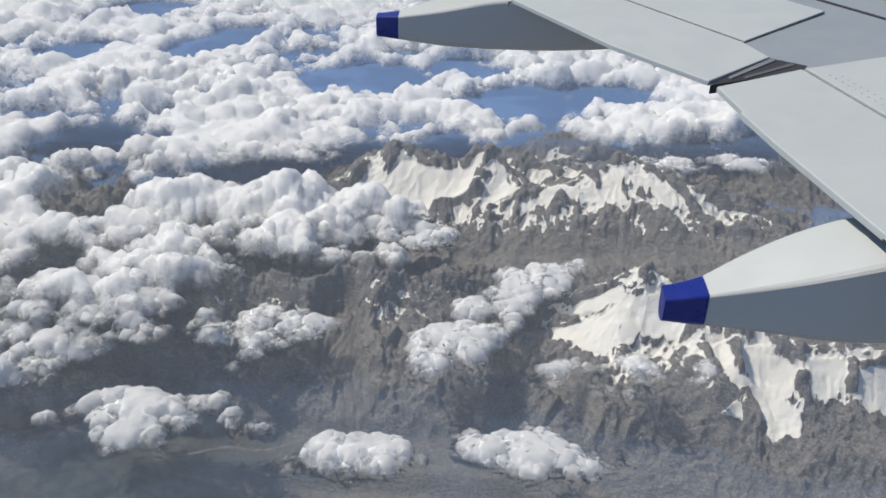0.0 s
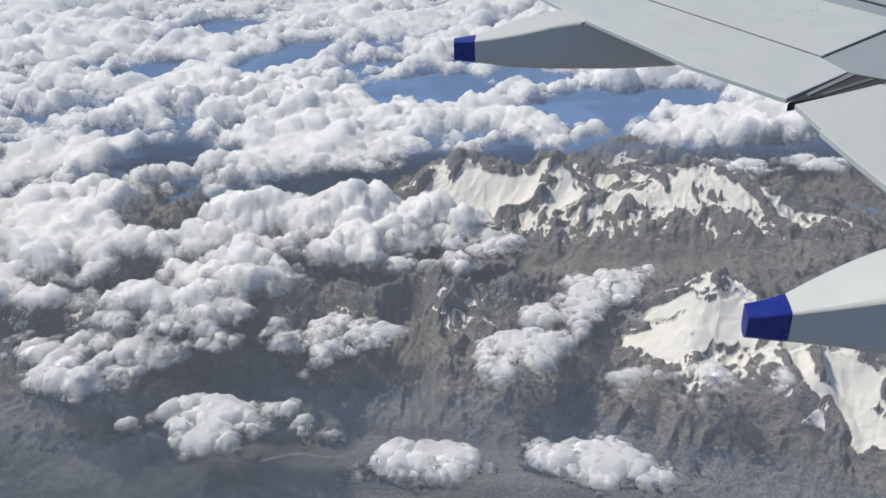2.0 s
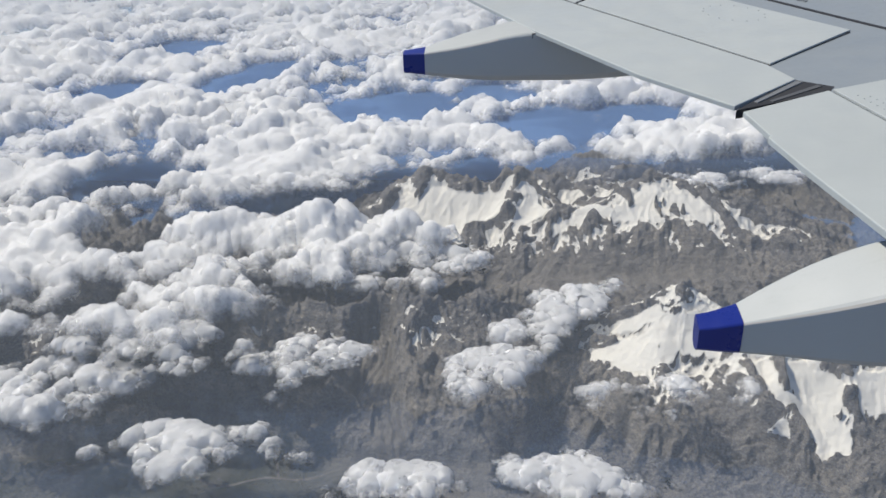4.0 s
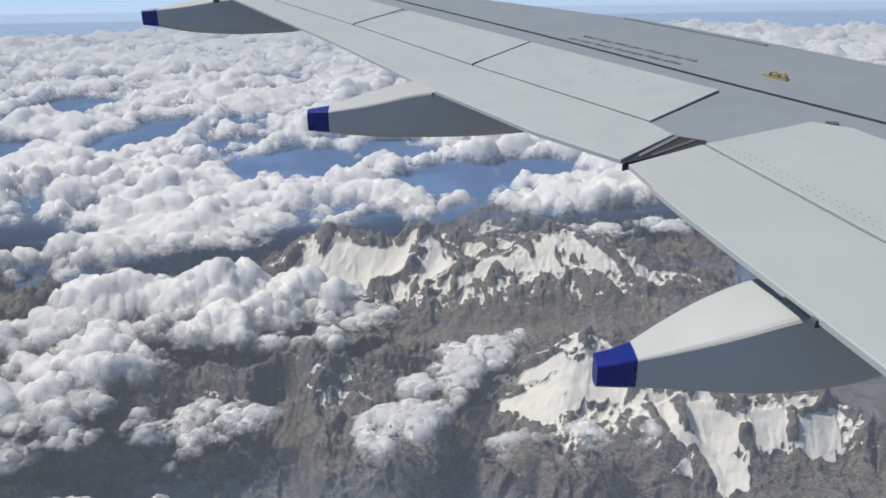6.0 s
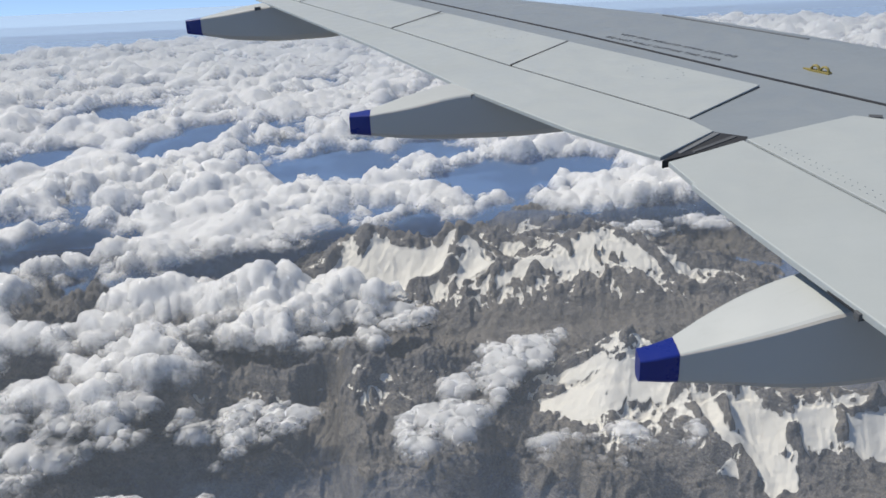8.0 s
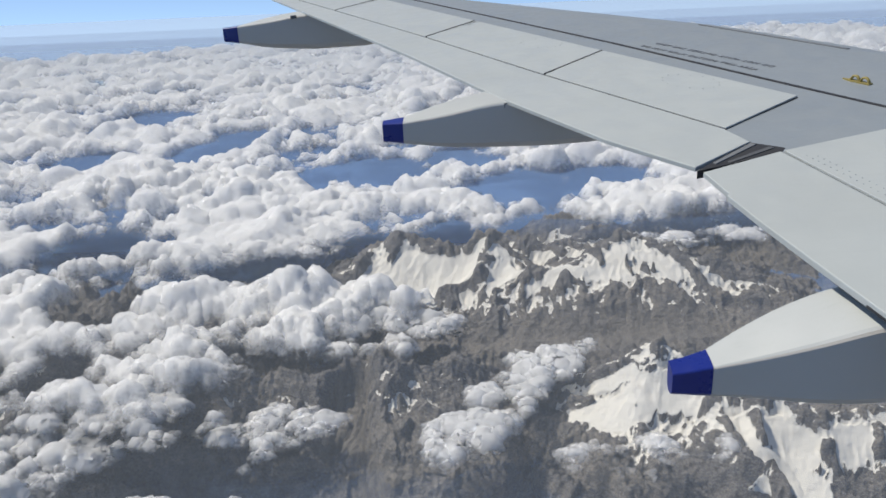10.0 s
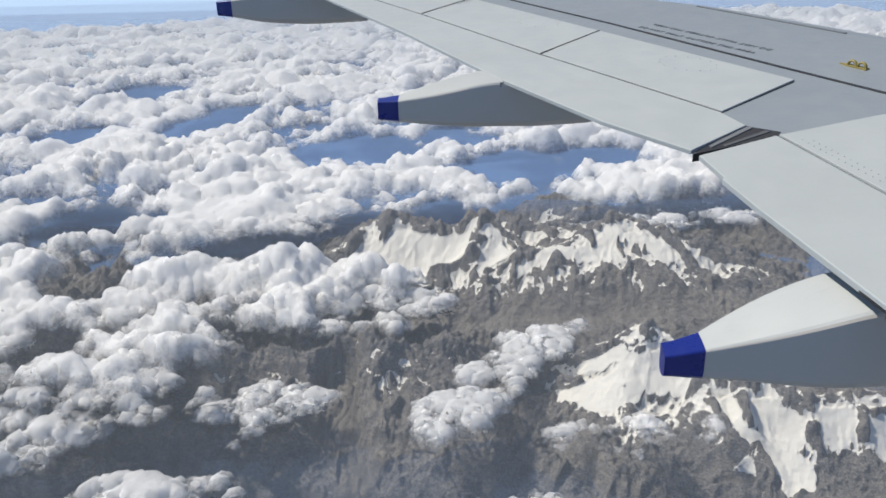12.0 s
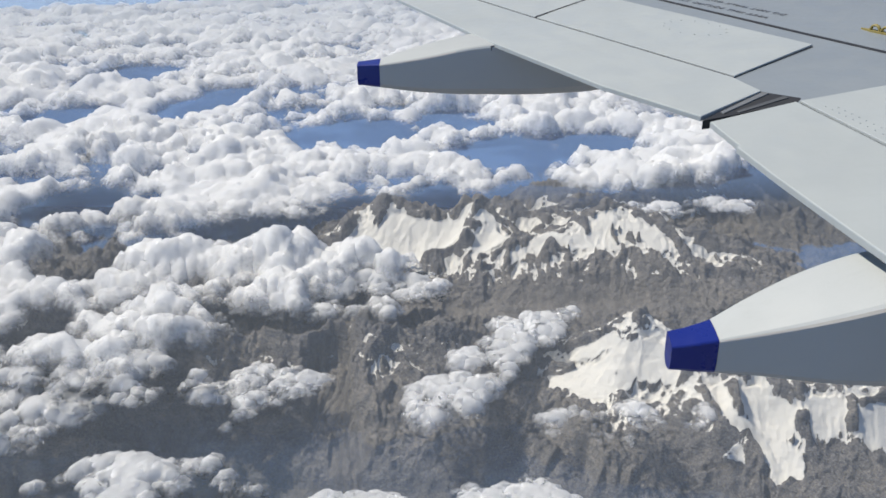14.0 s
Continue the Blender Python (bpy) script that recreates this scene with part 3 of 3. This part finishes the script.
part("seam_strip", slab([(seam(y) - 0.028, y) for y in (3.0, 6.4, 7.97, 10.74, 14.6, 19)] + [(seam(y) + 0.028, y) for y in (19, 14.6, 10.74, 7.97, 6.4, 3.0)], -0.012, 0.004, 0), M_DARK, wing, "black rubber seal")
part("inboard_flap", slab([(1.795, 5.65), (1.868, 5.17), (1.845, 5.15), (1.939, 4.63), (2.123, 3.77), (2.246, 3.215), (2.55, 1.8), (2.80, 0.9), (3.90, 0.9), (3.00 - G, 4.22), (2.555 - G, 5.97)], 0.0, 0.045, 0.008), M_WHITE, wing, "white flap panel")
part("inboard_panel", slab([(2.555 + G, 5.97), (3.00 + G, 4.22), (3.90 + G, 0.9), (5.6, 0.9), (3.92, 6.06), (3.66, 6.30)], 0.005, 0.02, 0.006), M_WHITE, wing, "white riveted wing panel")
# dark slab colours in the gap's shade along with its black lining
part("slot_shade_slab", slab([(1.76, 5.72), (2.36, 6.30), (2.62, 6.08), (2.55, 5.97)], -0.016, 0.07, 0), M_DARK, wing, "dark slab for the shade and black lining in the flap gap")
part("slot_lining", slab([(1.93, 5.86), (2.37, 6.25), (2.41, 6.21), (1.95, 5.83)], -0.006, 0.02, 0.003), M_SLOT2, wing, "grey metal lining in the gap")

part("slot_rail", slab([(2.05, 5.86), (2.50, 6.13), (2.53, 6.09), (2.07, 5.83)], -0.008, 0.02, 0.003), M_SLOT, wing, "dark metal rail in the gap")
part("walkway_line", slab([(lead(9.2) - 0.50, 9.2), (lead(11.4) - 0.46, 11.4), (lead(11.4) - 0.43, 11.4), (lead(9.2) - 0.46, 9.2)], -0.02, 0.03, 0), M_SLOT2, wing, "thin dark joint line")
# hinge brackets, jack cover and painted groove shade along the trailing edge
# dark strip puts the shade of the groove by the fairing into colour
part("groove_strip", slab([(2.11, 3.84), (2.232, 3.27), (2.25, 3.27), (2.13, 3.84)], -0.03, 0.02, 0), M_DARK, wing, "dark strip for the shade in the fairing groove")
part("hinge_bracket", slab([(2.225, 3.21), (2.22, 3.26), (2.28, 3.27), (2.285, 3.22)], -0.02, 0.045, 0.004), M_SLOT, wing, "dark hinge bracket")
part("hinge_bracket", slab([(0.20, 8.26), (0.17, 8.32), (0.22, 8.35), (0.25, 8.28)], -0.02, 0.05, 0.004), M_SLOT, wing, "dark hinge bracket")
part("hinge_bracket", slab([(-4.10, 16.18), (-4.13, 16.26), (-4.02, 16.30), (-3.98, 16.2)], -0.02, 0.06, 0.004), M_SLOT, wing, "dark hinge bracket")
part("jack_cover", slab([(3.75, 6.21), (3.78, 6.27), (3.88, 6.22), (3.85, 6.16)], 0.009, 0.012, 0.002), M_SLOT, wing, "dark metal jack cover")
# dark strips laid over the spoiler joints paint in their narrow shade
for y0, w in ((9.32, 0.02), (12.45, 0.03), (16.2, 0.03)):
    a, b = (hinge(y0) + 0.01, y0), (fore(y0 + 0.95), y0 + 0.95)
    part("joint_strip", slab([(a[0], a[1] - w), (a[0], a[1] + w), (b[0], b[1] + w), (b[0], b[1] - w)], 0.008, 0.012, 0), M_DARK, wing, "dark strip for the shaded joint between the spoilers")

# rivets beside the inboard seam
stud = bmesh.new()
bmesh.ops.create_cone(stud, cap_ends=True, segments=8, radius1=0.007, radius2=0.005, depth=0.004)
stud_mesh = bpy.data.meshes.new("rivet")
stud.to_mesh(stud_mesh)
stud.free()
stud_mesh.materials.append(M_GREY)
for k in range(46):
    for side in (0, 1):
        y = 5.80 - 0.075 * k - 0.035 * side
        x = 2.555 + (5.97 - y) * 0.254 + 0.10 + 0.07 * side
        r = new("rivet", stud_mesh)
        r.location = (x, y, wz(x, y) + 0.006)
        r.parent = wing


for cx, cy in ((2.35, 8.35), (0.85, 11.1)):
    for k in range(14):
        a = 2 * math.pi * k / 14
        x, y = cx + 0.26 * math.cos(a) - 0.12 * math.sin(a), cy + 0.34 * math.sin(a)
        r = new("rivet", stud_mesh)
        r.location, r.parent = (x, y, wz(x, y) + 0.006), wing


def lettering(text, origin, along, up, size):
    cu = bpy.data.curves.new("lettering", "FONT")
    cu.body, cu.size, cu.extrude, cu.space_character = text, size, 0.001, 1.22
    ob = new("lettering_source", cu)
    bpy.context.view_layer.update()
    me = bpy.data.meshes.new_from_object(ob.evaluated_get(bpy.context.evaluated_depsgraph_get()))
    bpy.data.objects.remove(ob)
    me.materials.clear()
    me.materials.append(M_LETTER)
    w = max(v.co.x for v in me.vertices)
    a, u = Vector(along), Vector(up)
    k = a.length / w
    for v in me.vertices:
        p = Vector(origin) + a * (v.co.x / w) + u.normalized() * (v.co.y * k)
        v.co = (p.x, p.y, wz(p.x, p.y) - 0.0135 + v.co.z)
    ob = new("lettering", me)
    ob.parent = wing
    return tagged(ob, "dark painted walkway warning")


A0, A1 = (2.16, 10.36), (3.17, 8.60)
d = (A1[0] - A0[0], A1[1] - A0[1])
lettering("DO NOT WALK OUTSIDE THIS AREA", (A0[0], A0[1], 0), (d[0], d[1], 0), (0.866, 0.5, 0), 0.12)
lettering("DO NOT WALK OUTSIDE THIS AREA", (A1[0] + 0.27, A1[1] + 0.10, 0), (-d[0], -d[1], 0), (-0.866, -0.5, 0), 0.12)

# yellow tie-down bracket with two loops
bm = bmesh.new()
bx, by = 3.99, 7.76
along, across = Vector((0.46, -0.885, 0.128)).normalized(), Vector((0.885, 0.46, 0))
for u0, u1, v0, v1 in ((-0.22, 0.13, -0.03, 0.03),):
    q = [Vector((bx, by, 0)) + along * u + across * v for u, v in ((u0, 0), (u0 + 0.12, v0), (u1, v0), (u1, v1), (u0 + 0.12, v1))]
    top = [bm.verts.new((p.x, p.y, wz(p.x, p.y) - 0.002)) for p in q]
    low = [bm.verts.new((p.x, p.y, wz(p.x, p.y) - 0.02)) for p in q]
    bm.faces.new(top)
    for i in range(5):
        bm.faces.new((top[i], low[i], low[(i + 1) % 5], top[(i + 1) % 5]))
bracket = part("tie_down_bracket", bm, M_YELLOW, wing, "yellow tie-down bracket")
for c in (-0.10, 0.10):
    bm = bmesh.new()
    rows = []
    for i in range(13):
        a = math.pi * i / 12
        centre = Vector((bx, by, 0)) + along * (c * 0.6 + 0.05 * math.cos(a))
        h = 0.05 * math.sin(a)
        ring = []
        for j in range(8):
            b = 2 * math.pi * j / 8
            off = 0.012 * math.cos(b)
            p = centre + across * (0.02 * math.sin(b)) + along * (off * math.cos(a))
            ring.append(bm.verts.new((p.x, p.y, wz(p.x, p.y) - 0.004 + h + off * math.sin(a))))
        rows.append(ring)
    for a, b in zip(rows, rows[1:]):
        for j in range(8):
            bm.faces.new((a[j], a[(j + 1) % 8], b[(j + 1) % 8], b[j]))
    part("loop", bm, M_YELLOW, bracket, "", True)


def fairing(stations, cap_x):
    """A flap-track fairing: stations of (x, near side, far side, top near, top far, bottom), the tip first."""
    st = np.array(stations)
    xs = np.concatenate((np.linspace(st[0, 0], cap_x, 7), np.linspace(cap_x, st[-1, 0], 34)[1:]))
    span = 0.055 * (st[-1, 0] - st[0, 0])

    def at(x, i):
        reach = min(span, 0.9 * abs(x - cap_x), abs(st[-1, 0] - x))
        return np.interp(np.linspace(x - reach, x + reach, 9), st[:, 0], st[:, i]).mean()

    def ring_at(bm, x):
        y0, y1, zn, zf, zb = (at(x, i) for i in range(1, 6))
        w = y1 - y0
        prof = [(0.0, -0.05), (0.02, -0.02), (0.06, 0.0), (0.5, 0.02), (0.92, 0.0), (0.98, -0.03), (1.0, -0.10), (1.0, -0.5), (0.98, -0.74), (0.88, -0.90), (0.70, -0.98), (0.5, -1.0), (0.30, -0.985), (0.13, -0.93), (0.03, -0.82), (0.0, -0.6)]
        return [bm.verts.new((x, y0 + u * w, EYE_Z + (zn + u * (zf - zn)) + v * (zn + u * (zf - zn) - zb))) for u, v in prof]

    def loft(bm, stations_x, close_first):
        rings = [ring_at(bm, x) for x in stations_x]
        for a, b in zip(rings, rings[1:]):
            for i in range(len(a)):
                j = (i + 1) % len(a)
                bm.faces.new((a[i], a[j], b[j], b[i]))
        if close_first:
            bm.faces.new(rings[0][::-1])
        bm.faces.new(rings[-1])

    bm = bmesh.new()
    loft(bm, xs[6:], True)
    body = part("flap_fairing", bm, M_FAIR, wing, "white flap-track fairing, its sides toned lighter against the shade", True)
    bm = bmesh.new()
    loft(bm, xs[:7] - 0.002, True)
    tip = part("tip_cap", bm, M_BLUE, body, "glossy dark blue tip cap", True)
    for ob in (body, tip):
        ob.data.set_sharp_from_angle(angle=radians(17))
    body.data.materials.append(M_FAIR_SIDE)
    # faces that don't point up take the tone that lifts their shade
    for f in body.data.polygons:
        f.material_index = 0 if f.normal.z > 0.55 else 1
    return body


fairing([(1.09, 3.55, 3.66, -2.25, -2.21, -2.385), (1.12, 3.55, 3.69, -2.235, -2.205, -2.405), (1.345, 3.57, 3.78, -2.205, -2.175, -2.437), (1.62, 3.53, 3.84, -2.125, -2.01, -2.447),
         (1.95, 3.44, 3.90, -1.985, -1.865, -2.465), (2.29, 3.38, 3.94, -1.835, -1.775, -2.455), (2.78, 3.40, 3.95, -1.80, -1.765, -2.40), (3.40, 3.45, 3.88, -1.78, -1.76, -2.15), (4.2, 3.55, 3.75, -1.78, -1.76, -1.85)], 1.345)
fairing([(-1.245, 8.24, 8.34, -1.462, -1.44, -1.665), (-1.22, 8.23, 8.37, -1.456, -1.43, -1.682), (-1.0, 8.22, 8.42, -1.45, -1.405, -1.705), (-0.55, 8.22, 8.62, -1.385, -1.275, -1.78),
         (0.0, 8.25, 8.88, -1.268, -1.185, -1.825), (0.25, 8.27, 8.92, -1.25, -1.18, -1.83), (0.66, 8.27, 8.93, -1.25, -1.18, -1.835), (1.4, 8.27, 8.85, -1.22, -1.17, -1.79), (2.4, 8.35, 8.6, -1.20, -1.16, -1.5)], -1.0)
fairing([(-5.64, 16.28, 16.40, -0.725, -0.71, -0.985), (-5.60, 16.26, 16.42, -0.715, -0.70, -1.005), (-5.31, 16.25, 16.5, -0.692, -0.67, -1.045), (-4.7, 16.27, 16.8, -0.625, -0.52, -1.18),
         (-3.98, 16.30, 17.0, -0.508, -0.42, -1.235), (-3.7, 16.30, 17.0, -0.49, -0.41, -1.25), (-2.43, 16.3, 16.9, -0.47, -0.40, -1.21), (-1.2, 16.4, 16.7, -0.44, -0.40, -0.8)], -5.31)
